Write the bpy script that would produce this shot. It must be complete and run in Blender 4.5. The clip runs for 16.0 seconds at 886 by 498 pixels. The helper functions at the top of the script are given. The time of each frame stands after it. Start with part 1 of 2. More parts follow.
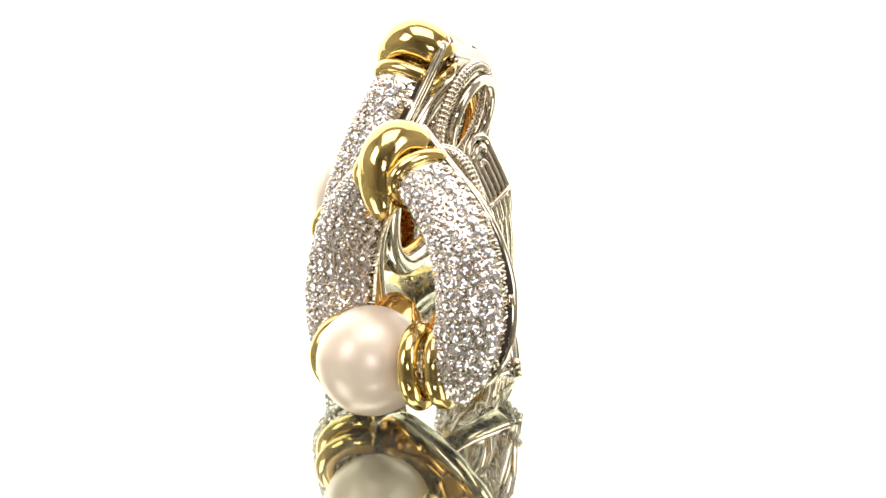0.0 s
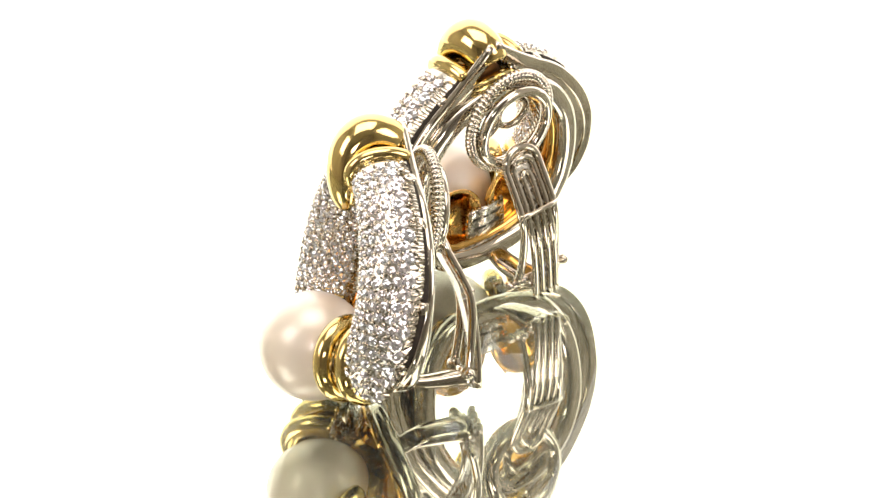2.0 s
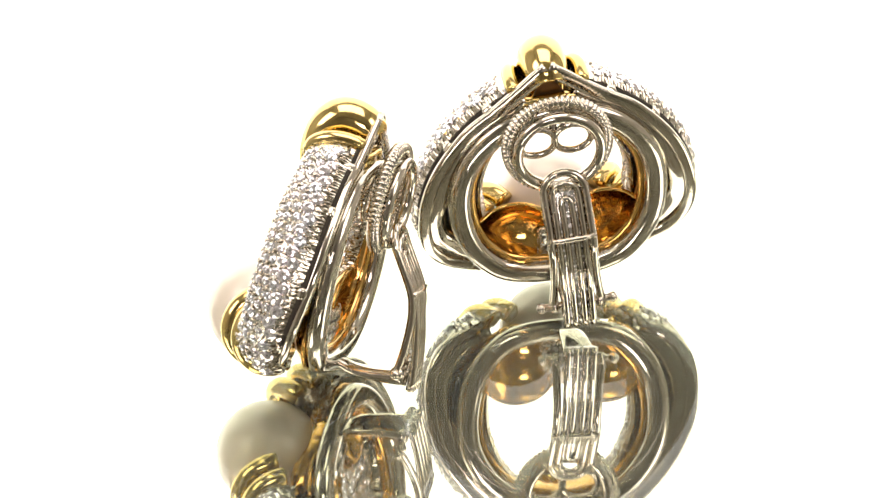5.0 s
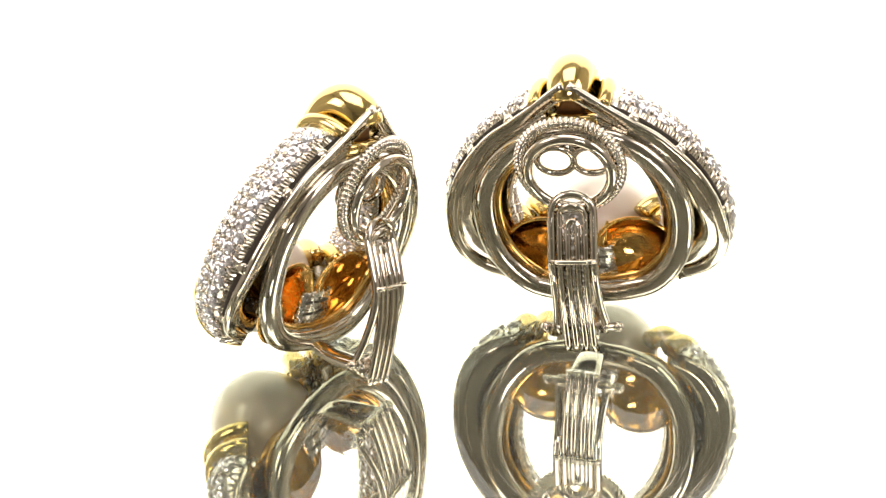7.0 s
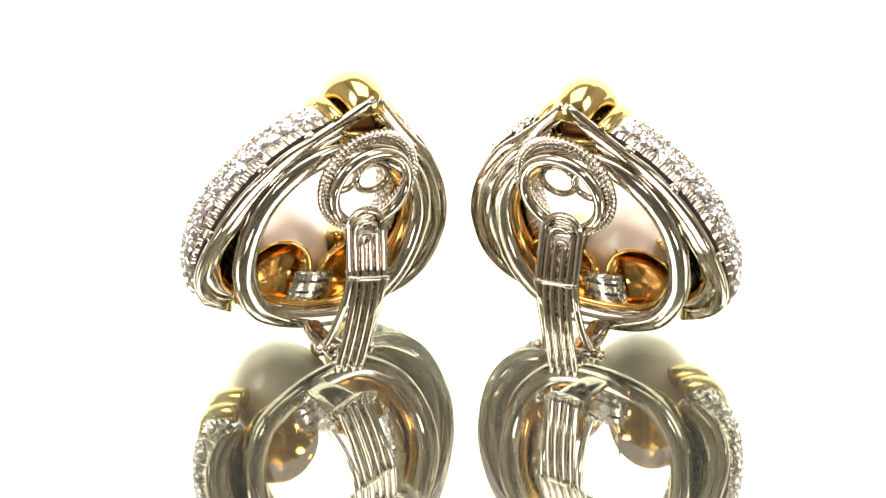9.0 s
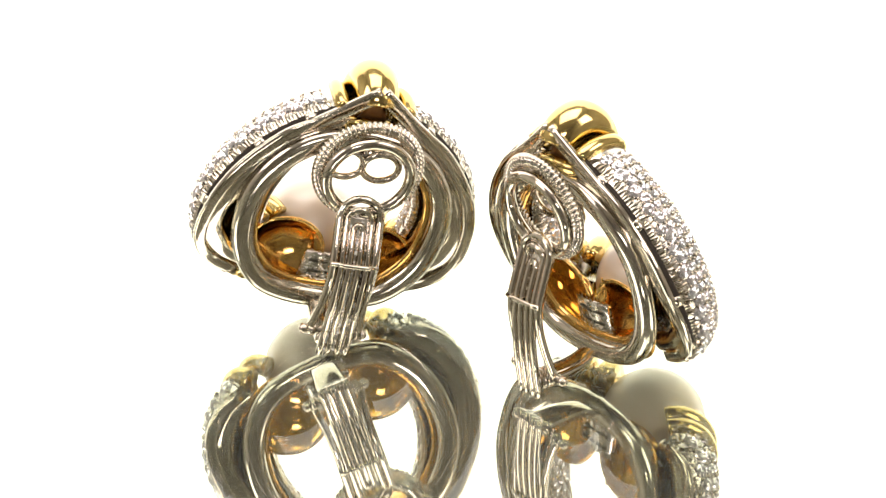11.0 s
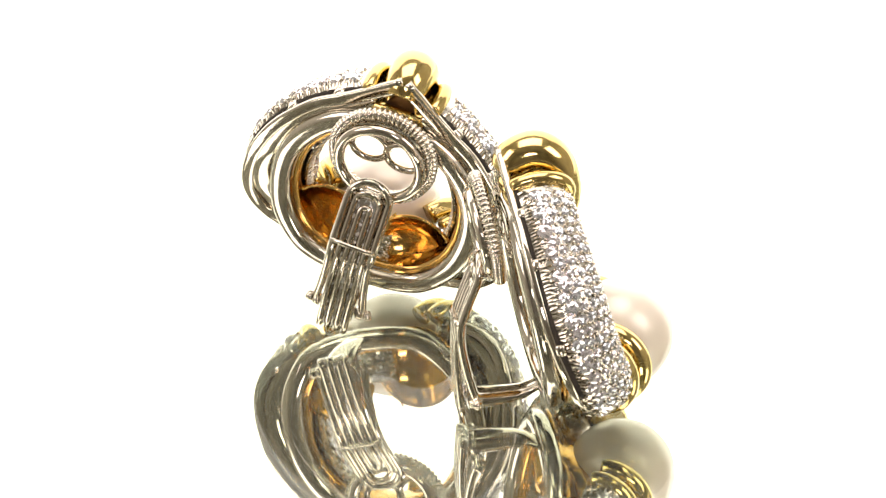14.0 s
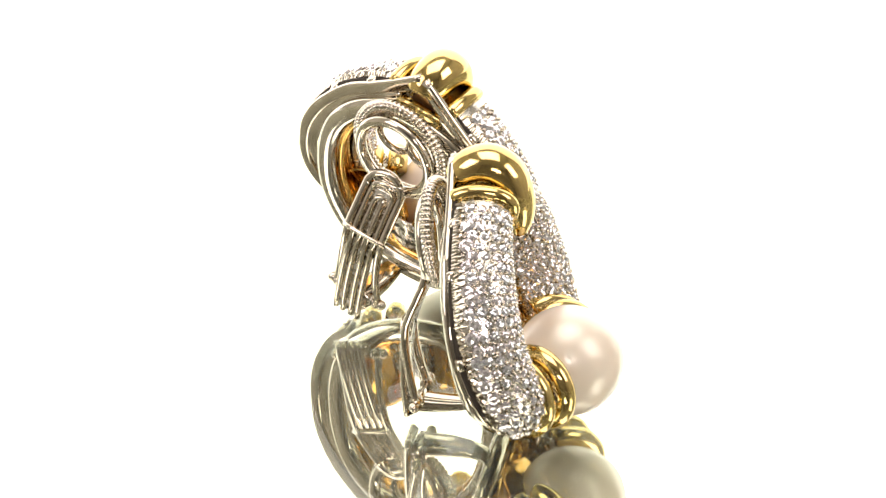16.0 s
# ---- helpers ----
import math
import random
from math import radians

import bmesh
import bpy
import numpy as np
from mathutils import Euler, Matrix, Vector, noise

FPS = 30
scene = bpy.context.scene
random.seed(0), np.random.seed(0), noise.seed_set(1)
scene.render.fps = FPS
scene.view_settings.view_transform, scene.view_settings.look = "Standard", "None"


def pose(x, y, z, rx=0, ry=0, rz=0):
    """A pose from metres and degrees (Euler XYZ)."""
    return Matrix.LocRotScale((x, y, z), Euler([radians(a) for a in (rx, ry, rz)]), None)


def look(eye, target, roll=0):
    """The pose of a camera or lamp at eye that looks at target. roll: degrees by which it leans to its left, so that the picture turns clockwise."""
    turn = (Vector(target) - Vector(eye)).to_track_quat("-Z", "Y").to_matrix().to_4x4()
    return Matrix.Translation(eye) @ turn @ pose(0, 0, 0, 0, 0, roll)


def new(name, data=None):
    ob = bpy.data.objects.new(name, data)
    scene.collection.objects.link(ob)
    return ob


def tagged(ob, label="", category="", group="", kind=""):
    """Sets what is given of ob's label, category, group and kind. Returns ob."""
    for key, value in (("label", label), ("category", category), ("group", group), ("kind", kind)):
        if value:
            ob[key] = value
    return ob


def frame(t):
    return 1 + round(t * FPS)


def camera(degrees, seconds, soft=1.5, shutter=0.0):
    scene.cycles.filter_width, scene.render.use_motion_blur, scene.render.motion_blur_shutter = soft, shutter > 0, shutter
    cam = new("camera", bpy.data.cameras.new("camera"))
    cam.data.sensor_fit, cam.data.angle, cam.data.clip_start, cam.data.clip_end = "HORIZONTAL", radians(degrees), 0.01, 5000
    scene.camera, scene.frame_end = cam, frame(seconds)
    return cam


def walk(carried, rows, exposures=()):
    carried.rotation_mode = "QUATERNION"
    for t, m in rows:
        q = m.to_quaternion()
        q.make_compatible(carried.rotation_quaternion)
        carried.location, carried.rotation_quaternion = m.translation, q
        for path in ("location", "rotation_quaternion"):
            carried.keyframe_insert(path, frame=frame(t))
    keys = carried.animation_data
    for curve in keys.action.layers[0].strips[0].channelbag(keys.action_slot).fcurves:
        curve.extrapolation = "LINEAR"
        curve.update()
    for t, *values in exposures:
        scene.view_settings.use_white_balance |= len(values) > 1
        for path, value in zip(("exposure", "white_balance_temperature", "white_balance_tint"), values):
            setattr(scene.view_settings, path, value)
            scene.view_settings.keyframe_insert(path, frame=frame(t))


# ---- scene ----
MM = 0.001

# ---- camera: stands still, looks down on a turning mirror ----
LENS = 9.001
EYE = (0.949 * MM, -609.47 * MM, 324.01 * MM)
AIM = (0.949 * MM, 0.0, 12.771 * MM)
ROLL = -1.926
cam = camera(LENS, 16.0, soft=1.4)
walk(cam, [(0.0, look(EYE, AIM, ROLL)), (16.0, look(EYE, AIM, ROLL))], exposures=[(0.0, 0.0), (16.0, 0.0)])

# ---- light: glowing backdrop, lamps, added grey shell, dark wall behind the camera ----
world = bpy.data.worlds.new("studio_air")
scene.world = world
world.use_nodes = True
world.node_tree.nodes["Background"].inputs[0].default_value = (0.9, 0.93, 1.0, 1)
world.node_tree.nodes["Background"].inputs[1].default_value = 0.06


def softbox(name, eye, target, sx, sy, watts, colour=(1, 1, 1)):
    lamp = bpy.data.lights.new(name, "AREA")
    lamp.shape, lamp.size, lamp.size_y, lamp.energy, lamp.color = "RECTANGLE", sx, sy, watts, colour
    ob = new(name, lamp)
    ob.matrix_world = look(eye, target)
    return ob


softbox("softbox_top", (0.0, -0.02, 0.70), (0, 0, 0), 0.58, 0.46, 3.1, (1.0, 0.96, 0.90))
# the two side lamps are added fill, with no highlight that calls for them
softbox("added_side_fill", (-0.50, -0.22, 0.42), (0, 0, 0.02), 0.26, 0.34, 1.4, (1.0, 0.95, 0.90))
softbox("added_side_fill", (0.50, -0.25, 0.40), (0, 0, 0.02), 0.26, 0.34, 1.4, (1.0, 0.95, 0.90))
softbox("softbox_camera", (0.02, -0.80, 0.40), (0, 0, 0.01), 0.22, 0.10, 1.3, (1.0, 0.92, 0.92))


# ---- materials ----
def material(name, colour, metal=0.0, rough=0.5):
    m = bpy.data.materials.new(name)
    m.use_nodes = True
    b = m.node_tree.nodes["Principled BSDF"]
    b.inputs["Base Color"].default_value = (*colour, 1)
    b.inputs["Metallic"].default_value = metal
    b.inputs["Roughness"].default_value = rough
    return m, m.node_tree, b


def noise_at(tree, scale, detail=3.0, space="Object"):
    n = tree.nodes.new("ShaderNodeTexNoise")
    c = tree.nodes.new("ShaderNodeTexCoord")
    n.inputs["Scale"].default_value, n.inputs["Detail"].default_value = scale, detail
    tree.links.new(c.outputs[space], n.inputs["Vector"])
    return n


def ramp(tree, source, a, b, lo=0.35, hi=0.65):
    r = tree.nodes.new("ShaderNodeValToRGB")
    r.color_ramp.elements[0].position, r.color_ramp.elements[1].position = lo, hi
    r.color_ramp.elements[0].color, r.color_ramp.elements[1].color = (*a, 1), (*b, 1)
    tree.links.new(source, r.inputs["Fac"])
    return r


def relief(tree, bsdf, source, strength, height):
    b = tree.nodes.new("ShaderNodeBump")
    b.inputs["Strength"].default_value, b.inputs["Distance"].default_value = strength, height
    tree.links.new(source, b.inputs["Height"])
    tree.links.new(b.outputs["Normal"], bsdf.inputs["Normal"])


def metal(name, a, b, rough_lo, rough_hi, bump):
    m, tree, bsdf = material(name, a, 1.0, rough_lo)
    big = noise_at(tree, 260.0)
    tree.links.new(ramp(tree, big.outputs["Fac"], a, b).outputs["Color"], bsdf.inputs["Base Color"])
    fine = noise_at(tree, 2300.0, 4.0)
    tree.links.new(ramp(tree, fine.outputs["Fac"], (rough_lo,) * 3, (rough_hi,) * 3).outputs["Color"], bsdf.inputs["Roughness"])
    wave = noise_at(tree, 700.0, 2.0)
    relief(tree, bsdf, wave.outputs["Fac"], bump, 0.0002)
    return m


WHITE_GOLD = metal("white_gold", (0.69, 0.625, 0.54), (0.60, 0.54, 0.455), 0.05, 0.11, 0.04)
BAND_GOLD = metal("soft_white_gold", (0.66, 0.61, 0.53), (0.56, 0.51, 0.43), 0.08, 0.16, 0.06)
SATIN_GOLD = metal("satin_white_gold", (0.74, 0.70, 0.64), (0.66, 0.62, 0.56), 0.16, 0.30, 0.14)
YELLOW_GOLD = metal("yellow_gold", (0.76, 0.585, 0.25), (0.70, 0.52, 0.20), 0.09, 0.16, 0.02)
# yellow gold again, its amber from repeated gold reflections put into the colour
BOUNCE_GOLD = metal("gold_with_bounce_tint", (0.80, 0.50, 0.17), (0.70, 0.41, 0.12), 0.08, 0.16, 0.03)
# near-black colour stands for the shade inside the gallery slots
SLOT_SHADE = material("painted_slot_shade", (0.03, 0.021, 0.014), 0.0, 0.9)[0]
# gold darkened in its colour for the shade in the apex hole
SHADED_GOLD = material("shadowed_gold", (0.22, 0.11, 0.04), 0.8, 0.5)[0]
MARK_INK = material("engraved_mark", (0.12, 0.11, 0.09), 1.0, 0.5)[0]

PEARL, tree, bsdf = material("pearl", (0.88, 0.80, 0.74), 0.25, 0.45)
cloud = noise_at(tree, 120.0, 2.0)
tree.links.new(ramp(tree, cloud.outputs["Fac"], (0.80, 0.73, 0.63), (0.77, 0.72, 0.61)).outputs["Color"], bsdf.inputs["Base Color"])
bsdf.inputs["Coat Weight"].default_value, bsdf.inputs["Coat Roughness"].default_value = 1.0, 0.27
bsdf.inputs["Coat IOR"].default_value = 1.7
bsdf.inputs["Specular IOR Level"].default_value = 0.8
bsdf.inputs["Subsurface Weight"].default_value = 0.15
bsdf.inputs["Subsurface Radius"].default_value = (0.002, 0.0015, 0.0012)
bsdf.inputs["Coat Tint"].default_value = (1.0, 0.93, 0.92, 1)
relief(tree, bsdf, noise_at(tree, 900.0, 3.0).outputs["Fac"], 0.03, 0.0002)

DIAMOND, tree, bsdf = material("diamond", (0.93, 0.90, 0.93), 0.6, 0.03)
bsdf.inputs["IOR"].default_value, bsdf.inputs["Transmission Weight"].default_value = 2.42, 0.5
info = tree.nodes.new("ShaderNodeObjectInfo")
tree.links.new(ramp(tree, info.outputs["Random"], (0.97, 0.90, 0.93), (0.91, 0.91, 0.97), 0.2, 0.8).outputs["Color"], bsdf.inputs["Base Color"])

GLASS, tree, bsdf = material("plate_glass", (1, 1, 1), 0.0, 0.0)
clear, gloss, mix = (tree.nodes.new("ShaderNode" + k) for k in ("BsdfTransparent", "BsdfGlossy", "MixShader"))
clear.inputs["Color"].default_value = (0.985, 0.992, 0.975, 1)
gloss.inputs["Roughness"].default_value, mix.inputs[0].default_value = 0.01, 0.07
# pale diffuse haze mixed over the glass to lift the dark mirror image
haze, veil = tree.nodes.new("ShaderNodeBsdfDiffuse"), tree.nodes.new("ShaderNodeMixShader")
haze.inputs["Color"].default_value = (0.85, 0.83, 0.74, 1)
haze_share = ramp(tree, noise_at(tree, 45.0, 3.0).outputs["Fac"], (0.008,) * 3, (0.022,) * 3, 0.3, 0.7)
for a, b in ((clear.outputs[0], mix.inputs[1]), (gloss.outputs[0], mix.inputs[2]), (haze_share.outputs["Color"], veil.inputs[0]), (mix.outputs[0], veil.inputs[1]),
             (haze.outputs[0], veil.inputs[2]), (veil.outputs[0], tree.nodes["Material Output"].inputs["Surface"])):
    tree.links.new(a, b)
SILVERING, tree, bsdf = material("mirror_silvering", (0.94, 0.95, 0.90), 1.0, 0.025)

# emission replaces lamps on the backdrop, so the mirrored ground comes out white
SHEET, tree, bsdf = material("glowing_backdrop", (0.9, 0.9, 0.88), 0.0, 0.8)
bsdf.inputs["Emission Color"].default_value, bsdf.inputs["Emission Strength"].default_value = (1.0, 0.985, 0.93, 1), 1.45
# greys of the unseen shell, set by how bright the metal reflects them
TENT, tree, bsdf = material("unseen_shell_grey", (0.42, 0.40, 0.36), 0.0, 0.9)
tree.links.new(ramp(tree, noise_at(tree, 5.0).outputs["Fac"], (0.42, 0.39, 0.33), (0.34, 0.31, 0.27)).outputs["Color"], bsdf.inputs["Base Color"])
ROOM, tree, bsdf = material("unseen_wall_dark", (0.30, 0.28, 0.24), 0.0, 0.8)
tree.links.new(ramp(tree, noise_at(tree, 3.0).outputs["Fac"], (0.20, 0.18, 0.15), (0.14, 0.13, 0.11)).outputs["Color"], bsdf.inputs["Base Color"])


# ---- mesh helpers (millimetres in, metres out) ----
BASE = 31.0


def part(name, bm, mat, parent, label="", smooth=True):
    me = bpy.data.meshes.new(name)
    bmesh.ops.recalc_face_normals(bm, faces=bm.faces)
    for f in bm.faces:
        f.smooth = smooth
    bm.to_mesh(me)
    bm.free()
    me.materials.append(mat)
    ob = new(name, me)
    ob.parent = parent
    return tagged(ob, label)


def V(x, y, z):
    return Vector((x, y, z + BASE)) * MM


def spline(points, n):
    """Smooth curve through points (tuples of any length), n samples."""
    p = np.array(points, float)
    p = np.vstack([2 * p[0] - p[1], p, 2 * p[-1] - p[-2]])
    out = []
    for u in np.linspace(0, len(points) - 1 - 1e-9, n):
        i, f = int(u), u - int(u)
        a, b, c, d = p[i], p[i + 1], p[i + 2], p[i + 3]
        out.append(0.5 * (2 * b + (c - a) * f + (2 * a - 5 * b + 4 * c - d) * f * f + (3 * b - a - 3 * c + d) * f ** 3))
    return np.array(out)


def sweep(bm, path, ra, rb, up=(0, 1, 0), sides=14, closed=False, caps=True, power=1.0):
    """A tube along path: half-axis rb along up, ra across it. ra, rb: numbers or one for each point. power < 1 squares the section."""
    path = [Vector(p) for p in path]
    n = len(path)
    ra = [ra] * n if np.isscalar(ra) else ra
    rb = [rb] * n if np.isscalar(rb) else rb
    up = Vector(up)
    rings = []
    for i, p in enumerate(path):
        a, b = (path[(i - 1) % n], path[(i + 1) % n]) if closed else (path[max(i - 1, 0)], path[min(i + 1, n - 1)])
        t = (b - a).normalized()
        side = t.cross(up)
        side = side.normalized() if side.length > 1e-6 else Vector((1, 0, 0))
        top = side.cross(t).normalized()
        ring = []
        for k in range(sides):
            w = 2 * math.pi * (k + 0.5) / sides
            c, s = math.cos(w), math.sin(w)
            c, s = math.copysign(abs(c) ** power, c), math.copysign(abs(s) ** power, s)
            q = p + side * (ra[i] * c) + top * (rb[i] * s)
            ring.append(bm.verts.new(V(*q)))
        rings.append(ring)
    for i in range(n if closed else n - 1):
        a, b = rings[i], rings[(i + 1) % n]
        for k in range(sides):
            bm.faces.new((a[k], a[(k + 1) % sides], b[(k + 1) % sides], b[k]))
    if caps and not closed:
        bm.faces.new(rings[0][::-1])
        bm.faces.new(rings[-1])
    return bm


def ball(bm, centre, rx, ry=None, rz=None, u=20, v=12):
    ry, rz = ry or rx, rz or rx
    m = Matrix.Translation(V(*centre)) @ Matrix.Diagonal((rx * MM, ry * MM, rz * MM, 1))
    bmesh.ops.create_uvsphere(bm, u_segments=u, v_segments=v, radius=1.0, matrix=m)
    return bm


def loop(centre, ax, bx, ra, rb, n):
    """Points of an ellipse round centre, spanned by the directions ax and bx with half-axes ra and rb."""
    c, ax, bx = Vector(centre), Vector(ax).normalized(), Vector(bx).normalized()
    return [c + ax * (ra * math.cos(2 * math.pi * k / n)) + bx * (rb * math.sin(2 * math.pi * k / n)) for k in range(n)]


# ---- studio: backdrop and an added, unseen shell ----
def backdrop():
    bm = bmesh.new()
    rows = []
    prof = [(0.20, -0.06), (0.30, -0.05), (0.37, 0.0), (0.42, 0.10), (0.45, 0.30), (0.46, 0.75)]
    for y, z in spline(prof, 18):
        rows.append([bm.verts.new((x, y - 0.22 * abs(x) ** 2, z)) for x in np.linspace(-0.6, 0.6, 17)])
    for a, b in zip(rows, rows[1:]):
        for k in range(16):
            bm.faces.new((a[k], a[k + 1], b[k + 1], b[k]))
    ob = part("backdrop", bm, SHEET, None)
    ob.modifiers.new("thickness", "SOLIDIFY").thickness = 0.002
    return tagged(ob, "white backdrop sweep with its brightness added as emission", "backdrop", kind="structure")


# slabs out of view, added to bounce light and darken the metal's reflections
def room():
    def slab(name, lo, hi, label, mat):
        bm = bmesh.new()
        bmesh.ops.create_cube(bm, size=1.0)
        for v in bm.verts:
            v.co = Vector([lo[i] + (hi[i] - lo[i]) * (v.co[i] + 0.5) for i in range(3)])
        tagged(part(name, bm, mat, None, smooth=False), label, name.split("_")[0], kind="structure")
    slab("floor", (-0.66, -0.95, -0.13), (0.66, 0.6, -0.10), "grey table top under the turntable", TENT)
    slab("ceiling", (-0.66, -0.95, 0.80), (0.66, 0.6, 0.81), "unseen grey roof added to shape the reflections", TENT)
    slab("wall_south", (-0.66, -0.96, -0.13), (0.66, -0.95, 0.81), "unseen dark wall added behind the camera for dark reflections", ROOM)
    slab("wall_north", (-0.66, 0.6, -0.13), (0.66, 0.61, 0.81), "unseen grey rear wall added to shape the reflections", TENT)
    slab("wall_west", (-0.67, -0.95, -0.13), (-0.66, 0.6, 0.81), "unseen grey side wall added to shape the reflections", TENT)
    slab("wall_east", (0.66, -0.95, -0.13), (0.67, 0.6, 0.81), "unseen grey side wall added to shape the reflections", TENT)


def disc(bm, r, z0, z1, n=96):
    lo = [bm.verts.new((r * math.cos(2 * math.pi * k / n), r * math.sin(2 * math.pi * k / n), z0)) for k in range(n)]
    hi = [bm.verts.new((v.co.x, v.co.y, z1)) for v in lo]
    bm.faces.new(lo[::-1])
    bm.faces.new(hi)
    for k in range(n):
        bm.faces.new((lo[k], lo[(k + 1) % n], hi[(k + 1) % n], hi[k]))
    return bm


GLASS_DEPTH = 1.30 * MM


def turntable():
    top = tagged(new("turntable"), "round turntable topped with clear glass over mirror silvering", "turntable")
    g = part("glass_plate", disc(bmesh.new(), 0.185, -GLASS_DEPTH, 0.0), GLASS, top, "clear polished glass", smooth=False)
    part("mirror_back", disc(bmesh.new(), 0.185, -GLASS_DEPTH - 0.0012, -GLASS_DEPTH - 0.0001), SILVERING, top, "silvered mirror layer", smooth=False)
    rng = random.Random(11)
    bm = bmesh.new()
    for _ in range(16):
        a, r, w, l = rng.uniform(0, 6.28), rng.uniform(8, 45), rng.uniform(0, 6.28), rng.uniform(3, 14)
        x, y, c = r * math.cos(a), r * math.sin(a), rng.uniform(-0.05, 0.05)
        pts = [(x + k * l / 8 * math.cos(w + c * k), y + k * l / 8 * math.sin(w + c * k), -BASE + 0.012) for k in range(9)]
        sweep(bm, pts, 0.009, 0.006, up=(0, 0, 1), sides=4)
    tagged(part("hairline_scratch", bm, SCRATCH, top, "faint hairline scratches in the glass"), kind="stuff")
    part("platter", disc(bmesh.new(), 0.18, -0.10, -GLASS_DEPTH - 0.0013), SHEET_PLAIN, top, "white platter", smooth=False)
    return top


SCRATCH = material("scratch", (0.75, 0.76, 0.72), 0.0, 0.5)[0]
SHEET_PLAIN = material("white_plastic", (0.8, 0.8, 0.78), 0.0, 0.4)[0]


# ---- earring ----
#            x,    y,   z
OUTLINE = [(0.00, 0.0, 0.2), (4.51, 0.0, -2.6), (8.62, 0.0, -4.9), (11.76, 0.0, -7.4), (15.29, 0.0, -12.0), (17.25, 0.2, -16.8), (17.64, 0.8, -21.2), (16.66, 1.6, -25.2), (14.01, 2.4, -28.2), (10.58, 2.6, -29.6)]
#        x,    z,    half width, top, foot
ARM = [(3.45, -4.9, 2.6, 6.7, 0.8), (4.92, -5.6, 2.65, 6.8, 0.8), (7.78, -7.7, 2.9, 6.9, 0.8), (10.83, -11.2, 3.4, 7.2, 0.8), (12.90, -15.7, 3.9, 7.5, 0.95),
       (13.40, -20.1, 4.2, 7.9, 1.5), (12.61, -23.9, 4.1, 8.4, 2.2), (10.64, -26.4, 3.9, 9.2, 2.6), (9.16, -27.0, 3.8, 9.4, 2.7)]
EGG = [(0.00, -6.6), (5.00, -7.5), (8.82, -10.1), (11.37, -14.2), (11.96, -19.0), (10.88, -23.9), (7.84, -27.8), (4.21, -29.2), (0.00, -29.6)]


def mirrored(points, s):
    return [(p[0] * s, *p[1:]) for p in points]


def arm_rings(s, n):
    """Sections of a pave arm: centre line, outward direction, half width and top at n places."""
    sm = spline(mirrored(ARM, s), n)
    out = []
    for i in range(n):
        a, b = sm[max(i - 1, 0)], sm[min(i + 1, n - 1)]
        t = Vector((b[0] - a[0], 0, b[1] - a[1])).normalized()
        side = Vector((0, 1, 0)).cross(t) * -s
        out.append((Vector((sm[i][0], 0, sm[i][1])), t, side, sm[i][2], sm[i][3], sm[i][4]))
    return out


LOW, HIGH = radians(-28), radians(208)


def arm_point(sec, w, lift=0.0):
    """A point of an arm's shell at the angle w (0: outer side, 90 degrees: front) and its normal."""
    c, t, side, half, top, foot = sec
    ry = (top - foot) / (1 + math.sin(radians(28)))
    yc = top - ry
    n = (side * (math.cos(w) / half) + Vector((0, math.sin(w) / ry, 0))).normalized()
    return c + side * (half * math.cos(w)) + Vector((0, yc + ry * math.sin(w), 0)) + n * lift, n


def pave_arm(s, earring):
    n, sides = 36, 22
    secs = arm_rings(s, n)
    bm = bmesh.new()
    rings = []
    for sec in secs:
        rings.append([bm.verts.new(V(*arm_point(sec, LOW + (HIGH - LOW) * k / sides)[0])) for k in range(sides + 1)])
    for a, b in zip(rings, rings[1:]):
        for k in range(sides):
            bm.faces.new((a[k], a[k + 1], b[k + 1], b[k]))
    for r in rings[0], rings[-1]:
        bm.faces.new(r)
    arm = part("pave_arm", bm, SATIN_GOLD, earring, "white gold arm set with round diamonds")
    return arm, secs


def gem_mesh():
    """A round brilliant of radius 1: table, crown facets, girdle; the dipped table breaks up the light as the pavilion does."""
    bm = bmesh.new()
    n = 8
    table = [bm.verts.new((0.46 * math.cos(2 * math.pi * k / n), 0.46 * math.sin(2 * math.pi * k / n), 0.50)) for k in range(n)]
    mid = [bm.verts.new((0.80 * math.cos(2 * math.pi * (k + 0.5) / n), 0.80 * math.sin(2 * math.pi * (k + 0.5) / n), 0.30)) for k in range(n)]
    rim = [bm.verts.new((1.0 * math.cos(2 * math.pi * k / n), 1.0 * math.sin(2 * math.pi * k / n), 0.0)) for k in range(n)]
    tip = bm.verts.new((0, 0, -0.8))
    dip = bm.verts.new((0, 0, 0.33))
    for k in range(n):
        j = (k + 1) % n
        bm.faces.new((dip, table[k], table[j]))
        bm.faces.new((table[k], mid[k], table[j]))
        bm.faces.new((mid[k - 1], rim[k], mid[k], table[k]))
        bm.faces.new((mid[k], rim[k], rim[j]))
        bm.faces.new((rim[k], tip, rim[j]))
    bmesh.ops.recalc_face_normals(bm, faces=bm.faces)
    me = bpy.data.meshes.new("diamond")
    bm.to_mesh(me)
    bm.free()
    me.materials.append(DIAMOND)
    return me


GEM = gem_mesh()


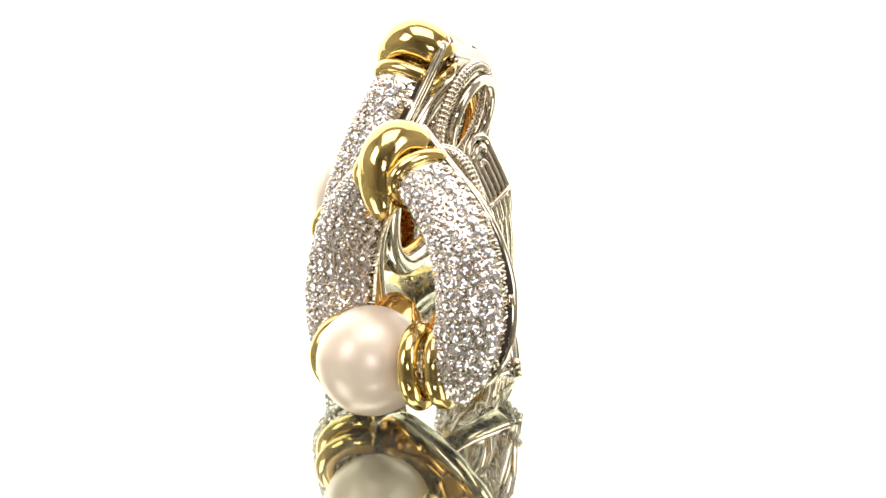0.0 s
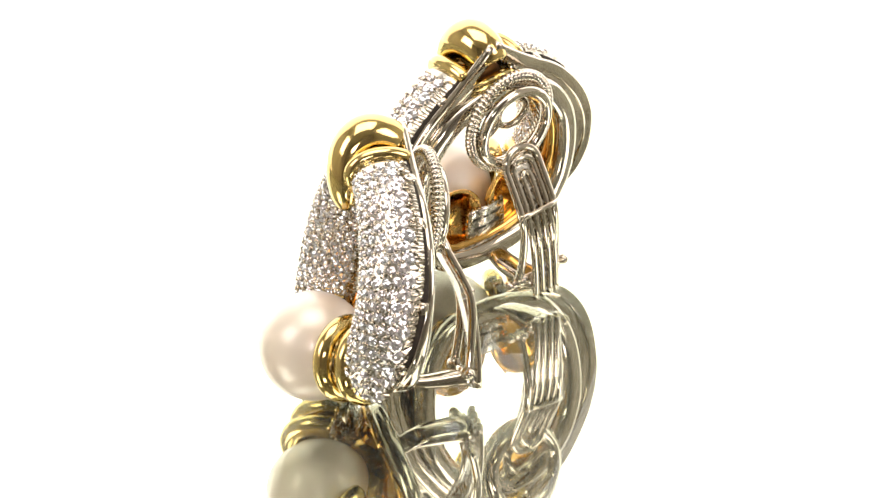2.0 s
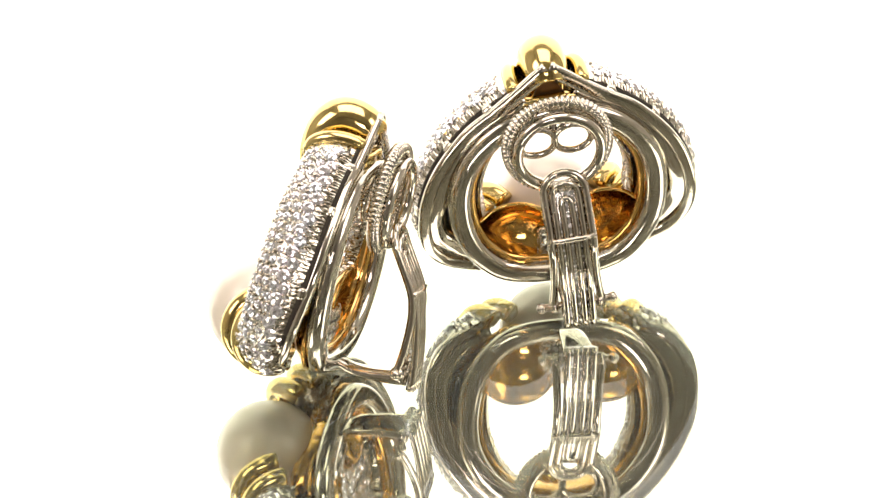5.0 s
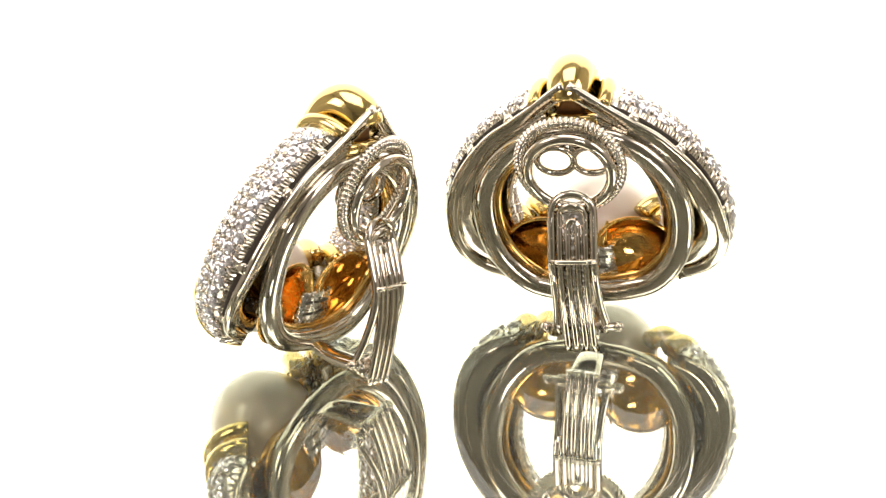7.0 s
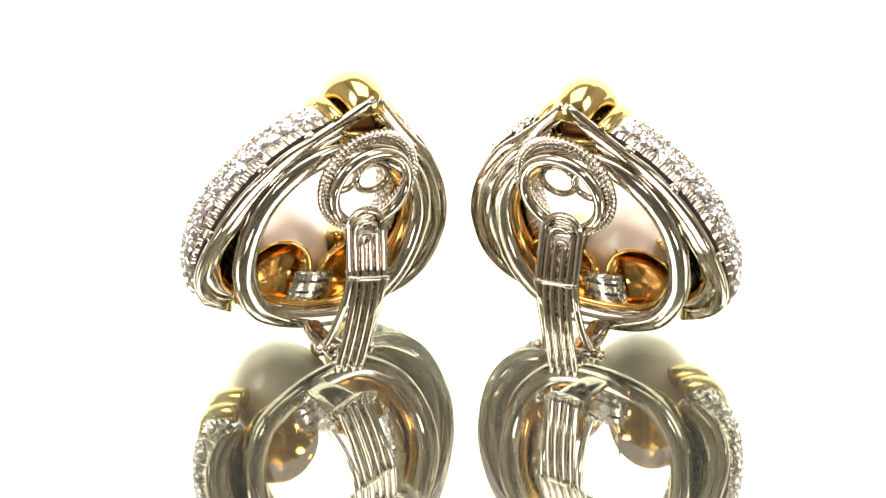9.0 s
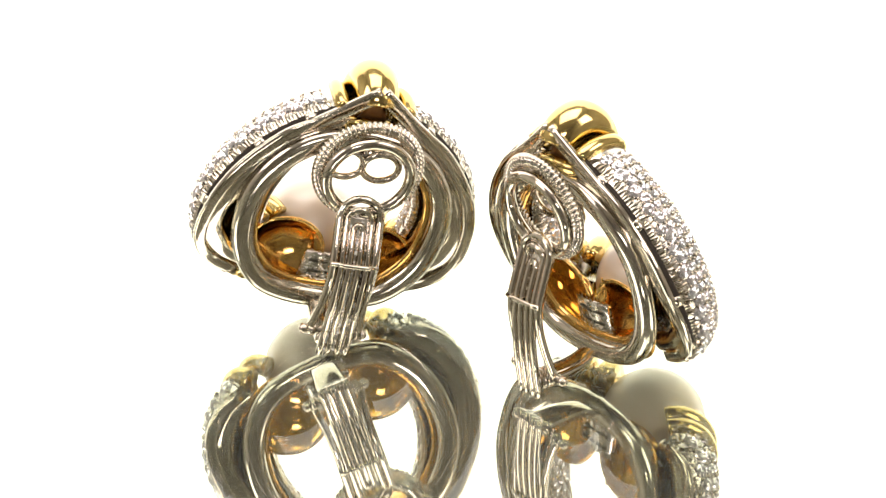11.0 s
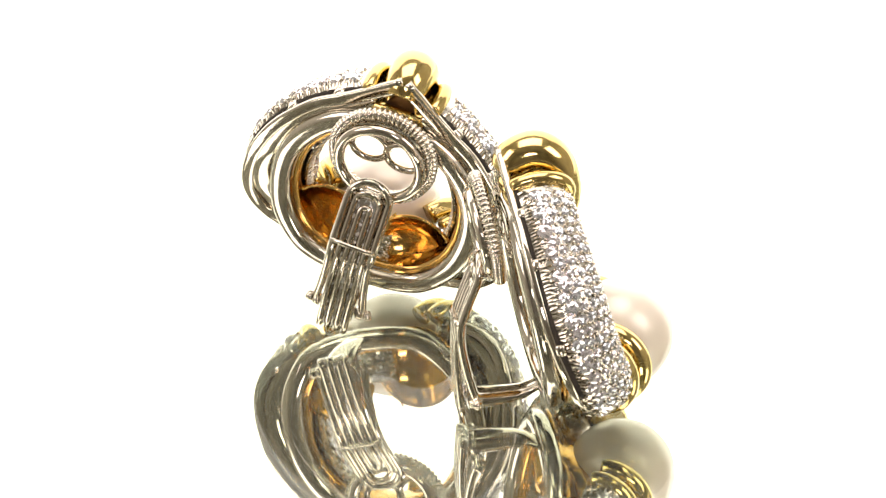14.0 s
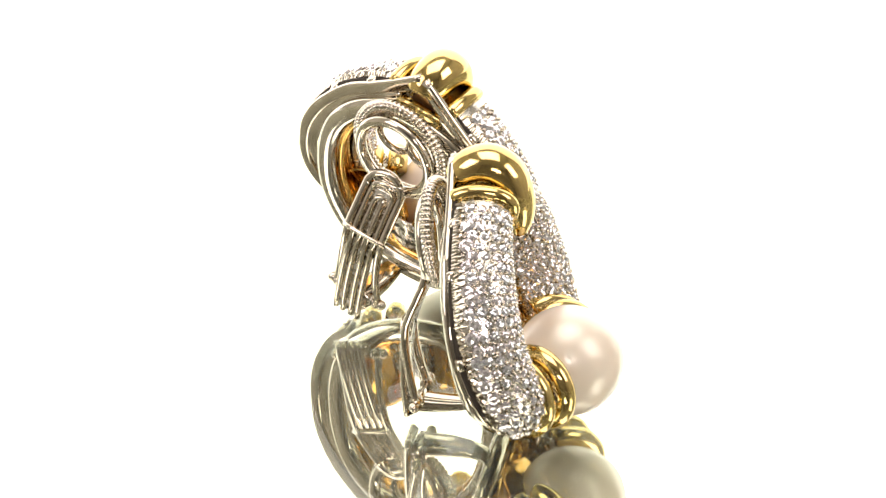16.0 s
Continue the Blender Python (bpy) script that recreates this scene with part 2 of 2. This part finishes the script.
def set_stones(arm, secs, rng):
    """Rows of stones over the arm, with the small metal beads that hold them."""
    beads, cuts = bmesh.new(), bmesh.new()
    length = [0.0]
    for a, b in zip(secs, secs[1:]):
        length.append(length[-1] + (b[0] - a[0]).length)

    def at(d):
        i = min(max(int(np.searchsorted(length, d)) - 1, 0), len(secs) - 2)
        f = (d - length[i]) / (length[i + 1] - length[i])
        a, b = secs[i], secs[i + 1]
        return tuple(p.lerp(q, f) if isinstance(p, Vector) else p + (q - p) * f for p, q in zip(a, b))

    d, row = 1.9, 0
    while d < length[-1] - 0.5:
        sec = at(d)
        girth = 2.45 * (sec[3] + sec[4] - sec[5]) * 0.62
        count = max(5, round(girth / 1.52))
        for k in range(count):
            f = (k + (0.5 if row % 2 else 0.12)) / (count - 0.38)
            if f > 1.0:
                continue
            w = LOW + (HIGH - LOW) * (0.10 + 0.80 * f)
            size = (0.95 if k == 0 else 0.72 if k == count - 1 else 0.60) * rng.uniform(0.86, 1.12)
            p, nrm = arm_point(at(min(max(d + rng.uniform(-0.12, 0.12), 0), length[-1])), w, 0.02)
            q = nrm.to_track_quat("Z", "Y").to_matrix().to_4x4() @ pose(0, 0, 0, rng.uniform(-11, 11), rng.uniform(-11, 11), rng.uniform(0, 45))
            gem = new("diamond", GEM)
            gem.parent = arm
            gem.matrix_basis = Matrix.Translation(V(*p)) @ q @ Matrix.Scale(size * MM, 4)
            if k in (0, count - 1):
                for off in (-0.5, 0.0, 0.5):
                    edge_w = LOW + 0.02 if w < math.pi / 2 else HIGH - 0.02
                    a0, n0 = arm_point(at(min(max(d + off, 0.1), length[-1] - 0.1)), w + (edge_w - w) * 0.30, 0.05)
                    a1, n1 = arm_point(at(min(max(d + off * 1.5, 0.1), length[-1] - 0.1)), w + (edge_w - w) * 0.65, 0.14)
                    a2, n2 = arm_point(at(min(max(d + off * 1.7, 0.1), length[-1] - 0.1)), edge_w, 0.06)
                    sweep(cuts, [a0, a1, a2], [0.06, 0.2, 0.3], [0.12, 0.24, 0.18], up=n1, sides=6)
            for j in range(4):
                pw = w + (HIGH - LOW) * 0.80 / count * rng.uniform(0.42, 0.6) * (1 if j % 2 else -1)
                pd = d + (-0.45 if j == 0 else 0.45) * rng.uniform(0.7, 1.3)
                if 0.2 < pd < length[-1] - 0.2 and LOW < pw < HIGH:
                    b, bn = arm_point(at(pd), pw, 0.16)
                    m = Matrix.Translation(V(*b)) @ bn.to_track_quat("Z", "Y").to_matrix().to_4x4() @ Matrix.Diagonal((*(rng.uniform(0.14, 0.24) * MM,) * 2, rng.uniform(0.2, 0.34) * MM, 1))
                    bmesh.ops.create_icosphere(beads, subdivisions=1, radius=1.0, matrix=m)
        d += 1.14
        row += 1
    part("bright_cut_edge", cuts, WHITE_GOLD, arm, "fan-cut white gold edge beside the stones", smooth=False)
    tagged(part("bead_setting", beads, WHITE_GOLD, arm, "tiny polished beads gripping the stones"), kind="stuff")


def build_earring(label, nib, seed, hinge_half):
    rng = random.Random(seed)
    e = tagged(new("earring"), label, "earring", "pair of earrings")
    arms = []
    for s in (1, -1):
        # back rim, rim posts and a near-black strip for the shade in the slots
        edge = spline(mirrored(OUTLINE, s), 46)
        tang = np.gradient(edge, axis=0)
        out = np.stack([tang[:, 2] * -s, 0 * tang[:, 0], tang[:, 0] * s], 1)
        out /= np.linalg.norm(out, axis=1)[:, None]
        ease = np.minimum(1, np.arange(46) / 9)[:, None]
        rim = edge - out * 1.05 * ease * np.interp(np.arange(46), (0, 28, 38), (1, 1, 0.35))[:, None]
        bm = sweep(bmesh.new(), [tuple(p) for p in rim], [1.0 - 0.2 * min(1, k / 9) for k in range(46)], 0.5, sides=16, power=0.55)
        part("back_rim", bm, WHITE_GOLD, e, "polished white gold edge of the back frame")
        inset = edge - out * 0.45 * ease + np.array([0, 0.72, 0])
        part("gallery_shade", sweep(bmesh.new(), [tuple(p) for p in inset[5:37]], 0.34, 0.4, sides=8), SLOT_SHADE, e, "near-black strip painted as the shade in the gallery slots")
        cover = [(x - 2.3 * s * min(1, abs(x) / 6.0) * 0.86, y + 0.45, z - 1.3 + min(1, max(0, -z - 16) / 10) * 2.8) for x, y, z in edge[5:]]
        part("back_cover", sweep(bmesh.new(), cover, list(np.interp(range(41), (0, 12, 30, 40), (0.8, 1.5, 1.8, 1.4))), 0.7, sides=16), WHITE_GOLD, e, "rounded white gold band along the back")
        for k in (9, 17, 27, 37):
            p, o, t = edge[k], out[k], tang[k] / np.linalg.norm(tang[k])
            pts = [tuple(p - o * 1.0 + np.array([0, -0.1, 0])), tuple(p - o * 0.35 + np.array([0, 0.35, 0])), tuple(p - o * 0.1 + np.array([0, 1.1, 0]))]
            part("gallery_post", sweep(bmesh.new(), pts, 0.3, 0.75, up=tuple(t), sides=10, power=0.7), WHITE_GOLD, e)
        arm, secs = pave_arm(s, e)
        arms.append((arm, secs))
        # gold collar by the dome
        pts = [arm_point(secs[1], w, 0.2)[0] - secs[1][1] * 0.5 for w in np.linspace(LOW - 0.1, HIGH + 0.1, 34)]
        part("gold_collar", sweep(bmesh.new(), pts, 0.85, 0.95, up=secs[1][1], sides=16), YELLOW_GOLD, e, "polished yellow gold collar")
        # paired gold rings by the pearl
        for x, ra, rb, c_y in ((9.2, 3.9, 3.9, 5.3), (6.7, 4.1, 4.0, 7.1)):
            ax = Vector((-0.84 * s, 0.54, 0.0))
            c = Vector((x * s, c_y, -26.5))
            fwd = Vector((0.54 * s, 0.84, 0))
            pts = [c + fwd * (ra * math.cos(w)) + Vector((0, 0, rb * math.sin(w))) for w in np.linspace(radians(-112), radians(112), 44)]
            part("gold_ring", sweep(bmesh.new(), pts, 1.35, 1.3, up=ax), YELLOW_GOLD, e, "fat polished yellow gold ring hugging the pearl")
    # dome over the apex
    hood = spline([(0.7, -2.3, 2.4, 2.2), (1.2, -1.7, 2.65, 2.6), (2.4, -1.0, 2.8, 2.75), (4.3, -0.9, 2.95, 2.75), (5.9, -2.3, 2.95, 2.6), (6.7, -4.8, 2.8, 2.2), (6.7, -7.2, 2.4, 1.8), (6.4, -8.9, 1.7, 1.2), (6.1, -9.6, 0.8, 0.5)], 40)
    part("gold_dome", sweep(bmesh.new(), [(0, y, z) for y, z, _, _ in hood], [p[3] for p in hood], [p[2] for p in hood], up=(1, 0, 0), sides=28), YELLOW_GOLD, e, "polished domed yellow gold hood")
    if nib:
        part("gold_nib", sweep(bmesh.new(), [(-0.1, 4.6, 0.3), (-0.1, 4.8, 0.9), (-0.3, 5.0, 1.5)], [0.35, 0.25, 0.06], [0.35, 0.25, 0.06], up=(1, 0, 0), sides=8), YELLOW_GOLD, e)
    # gold tab under the apex
    tab = spline([(-3.3, 0.5, -4.9), (-1.6, -0.1, -4.5), (0, 0.1, -4.7), (1.6, -0.1, -4.5), (3.3, 0.5, -4.9)], 16)
    part("gold_tab", sweep(bmesh.new(), tab, 0.9, 0.7, sides=14, power=0.75), YELLOW_GOLD, e, "yellow gold tongue under the apex")
    # solid dark fill where the open apex hole would lie in shade
    part("apex_shade", sweep(bmesh.new(), [(0, 0.75, -1.6), (0, 0.75, -2.8), (0, 0.75, -4.2)], [0.3, 1.3, 2.1], 0.25, sides=8, power=0.6), SHADED_GOLD, e, "dark fill painted as the shade in the apex hollow")
    # pearl and its gold saddle
    part("pearl", ball(bmesh.new(), (0.0, 9.4, -26.2), 6.6, u=64, v=40), PEARL, e, "large round cream pearl with pink lustre")
    for s in (1, -1):
        bm = bmesh.new()
        mid = bm.verts.new(V(5.7 * s, 3.3, -25.0))
        rows = []
        for r in np.linspace(0.1, 1.0, 14):
            rows.append([bm.verts.new(V(5.7 * s + 5.4 * r * math.cos(w), 3.3 - 2.3 * r ** 2.4, -25.0 + 5.4 * r * math.sin(w))) for w in np.linspace(0, 2 * math.pi, 41)[:-1]])
        for k in range(40):
            j = (k + 1) % 40
            bm.faces.new((mid, rows[0][k], rows[0][j]))
            for a, b in zip(rows, rows[1:]):
                bm.faces.new((a[k], b[k], b[j], a[j]))
        shell = part("gold_shell", bm, BOUNCE_GOLD, e, "hollow back of the gold rings, amber bounce light in its colour")
        shell.modifiers.new("thickness", "SOLIDIFY").thickness = 0.35 * MM
    plate = part("hallmark_plate", sweep(bmesh.new(), [(-2.9, 0.75, -25.9), (0, 0.45, -26.1), (2.9, 0.75, -25.9)], 2.1, 0.35, sides=12, power=0.5), SATIN_GOLD, e, "small stamped white gold plate")
    bm = bmesh.new()
    for z, runs in ((-25.2, ((-2.3, -1.1), (-0.7, 0.1), (0.5, 2.2))), (-26.7, ((-2.1, -0.3), (0.2, 2.0)))):
        for a, b in runs:
            sweep(bm, [(a, 0.14 + 0.035 * a * a, z), (b, 0.14 + 0.035 * b * b, z)], 0.2, 0.1, sides=6)
    part("stamp", bm, MARK_INK, plate)
    for x0, x1, tip in ((-1.2, -2.3, -20.9), (1.2, 2.6, -20.2)):
        pts = spline([(x0, 1.3, -24.2), (0.5 * (x0 + x1), 1.5, -22.4), (x1, 0.9, tip)], 12)
        part("gold_prong", sweep(bmesh.new(), pts, list(np.linspace(0.8, 0.12, 12)), list(np.linspace(0.5, 0.1, 12)), sides=10), BOUNCE_GOLD, e, "pointed yellow gold prong behind the pearl")
    # egg-shaped inner ring and its wall
    half = spline(EGG, 34)
    egg = [(x, z) for x, z in half] + [(-x, z) for x, z in half[-2:0:-1]]
    part("inner_ring", sweep(bmesh.new(), [(x * 1.025, -0.3, -19.0 + (z + 19.0) * 1.03) for x, z in egg], 1.45, 1.25, closed=True, sides=24, power=0.85), BAND_GOLD, e, "softly polished white gold band round the opening")
    part("inner_ledge", sweep(bmesh.new(), [(x * 0.895, 0.5, -19.0 + (z + 19.0) * 0.9) for x, z in egg], 0.55, 0.6, closed=True, sides=12), BOUNCE_GOLD, e, "fine yellow gold bead inside the opening")
    part("inner_wall", sweep(bmesh.new(), [(x * 0.87, 2.5, -19.0 + (z + 19.0) * 0.88) for x, z in egg], 0.3, 2.3, closed=True, sides=10, power=0.7), BOUNCE_GOLD, e, "yellow gold wall lining the opening")
    # clip: beaded ring, plain ring, paddle, hinge
    ring_c = Vector((0, -3.2, -8.8))
    n, sides, ribs = 640, 12, 64
    bm = bmesh.new()
    rows = []
    for k in range(n):
        a = 2 * math.pi * k / n
        r = 0.58 + 0.30 * abs(math.sin(a * ribs / 2)) ** 0.7
        out = Vector((math.cos(a), 0, math.sin(a)))
        rows.append([bm.verts.new(V(*(ring_c + out * (6.15 + r * math.cos(2 * math.pi * j / sides)) + Vector((0, r * math.sin(2 * math.pi * j / sides), 0))))) for j in range(sides)])
    for k in range(n):
        a, b = rows[k], rows[(k + 1) % n]
        for j in range(sides):
            bm.faces.new((a[j], a[(j + 1) % sides], b[(j + 1) % sides], b[j]))
    part("beaded_ring", bm, WHITE_GOLD, e, "white gold ring with fine beaded ribs")
    part("plain_ring", sweep(bmesh.new(), loop((0, -4.3, -9.3), (1, 0, 0), (0, 0, 1), 5.2, 5.0, 64), 0.72, 0.72, closed=True), WHITE_GOLD, e, "smooth polished white gold ring")
    for s in (1, -1):
        pts = loop((2.25 * s, -1.2, -9.6), (1, 0, 0), (0, 0, 1), 2.3, 1.9, 36)
        part("wire_loop", sweep(bmesh.new(), pts, 0.45, 0.45, closed=True, sides=12), WHITE_GOLD, e, "small white gold wire loop")
    part("loop_stem", sweep(bmesh.new(), [(0, -1.1, -10.4), (0, -0.8, -8.5), (0, 0.2, -5.6)], 0.55, 0.5, up=(1, 0, 0), sides=10), WHITE_GOLD, e)
    back = [(-5.8, -14.2), (-6.7, -15.6), (-7.9, -17.5), (-8.9, -19.4), (-9.9, -22.6), (-10.6, -26.6), (-11.0, -31.0)]   # y, z of the paddle's spine
    spine = spline(back, 26)
    paddle = part("paddle", sweep(bmesh.new(), [(0, y + 0.5, z) for y, z in spine], [2.2] * 12 + [1.6] * 14, 0.28, up=(0, -1, 0.3), sides=12, power=0.5), SATIN_GOLD, e, "white gold clip paddle of parallel wires")
    for x in (0.6, 1.62):
        arc = [(x * math.cos(a), math.sin(a)) for a in np.linspace(math.pi, 0, 11)]
        z0 = back[0][1] - (2.1 - x) * 0.9
        down = [p for p in spine if p[1] < z0]
        pts = [(-x, y, z) for y, z in down[::-1]] + [(c, float(np.interp(-(z0 + h * x), -spine[:, 1], spine[:, 0])), z0 + h * x) for c, h in arc] + [(x, y, z) for y, z in down]
        part("wire", sweep(bmesh.new(), pts, 0.43, 0.43, up=(0, -1, 0.35), sides=10), WHITE_GOLD, paddle)
    leg = [(x, y, z) for x, y, z in spline([(2.6, *p) for p in back[:4]] + [(2.55, -9.4, -22.0), (2.7, -9.4, -25.6), (3.1, -9.1, -28.9)], 26)]
    z0 = leg[0][2]
    arc = [(2.6 * math.cos(a), leg[0][1] + 0.9 * math.sin(a), z0 + 2.2 * math.sin(a)) for a in np.linspace(math.pi, 0, 15)]
    pts = [(-x, y, z) for x, y, z in leg[::-1]] + arc[1:-1] + leg
    part("outer_wire", sweep(bmesh.new(), pts, 0.52, 0.52, up=(0, -1, 0.35), sides=10), WHITE_GOLD, paddle)
    part("cross_bar", sweep(bmesh.new(), [(-3.0, -9.15, -19.0), (-1.5, -9.35, -19.0), (1.5, -9.35, -19.0), (3.0, -9.15, -19.0)], 0.3, 0.3, up=(0, 0, 1), sides=10), WHITE_GOLD, paddle)
    hinge = part("hinge_pin", sweep(bmesh.new(), [(-hinge_half, -9.1, -28.9), (hinge_half, -9.1, -28.9)], 0.5, 0.5, up=(0, 0, 1), sides=14), WHITE_GOLD, e)
    for s in (1, -1):
        part("ball_end", ball(bmesh.new(), ((hinge_half + 0.05) * s, -9.1, -28.9), 0.66, u=16, v=10), WHITE_GOLD, hinge)
        part("knuckle", sweep(bmesh.new(), [(2.4 * s, -9.1, -28.9), (3.2 * s, -9.1, -28.9)], 0.82, 0.82, up=(0, 0, 1), sides=16), WHITE_GOLD, hinge)
    br = spline([(0, -0.9, -29.9), (0, -3.4, -30.5), (0, -6.4, -30.3), (0, -9.9, -29.7)], 14)
    part("bracket", sweep(bmesh.new(), br, list(np.linspace(1.3, 2.1, 14)), list(np.linspace(0.4, 1.0, 14)), up=(0, 0, 1), sides=12, power=0.6), WHITE_GOLD, e, "curved white gold hinge bracket")
    # stones last
    for arm, secs in arms:
        set_stones(arm, secs, rng)
    return e


backdrop()
room()
table = turntable()
SURFACE = 11.9
near = build_earring("pearl and diamond clip earring in two-tone gold, turned towards the other", False, 3, 3.7)
mate = build_earring("pearl and diamond clip earring in two-tone gold with a tiny nib", True, 4, 4.4)


def stand(apex, yaw, lean, roll):
    """An earring's pose on the table at the middle of the turn."""
    r = pose(0, 0, 0, 0, 0, yaw) @ pose(0, 0, 0, lean, 0, 0) @ pose(0, 0, 0, 0, -roll, 0)
    x, y, z = apex
    return Matrix.Translation((x * MM, y * MM, (z + SURFACE) * MM)) @ r @ Matrix.Translation((0, 0, -BASE * MM))


def turn(t):
    return Matrix.Rotation(-0.1784 * (t - 8.0) + 0.00050 * (t - 8.0) ** 2, 4, "Z")


def motions():
    times = [0.5 * k for k in range(33)]
    left = stand((-6.85, 0.4, 20.01), 41.3, 9.6, -16.3)
    right = stand((16.55, -0.3, 20.55), -21.8, 9.2, 4.4)
    walk(near, [(t, turn(t) @ left) for t in times])
    walk(mate, [(t, turn(t) @ right) for t in times])
    walk(table, [(t, turn(t)) for t in times])


motions()
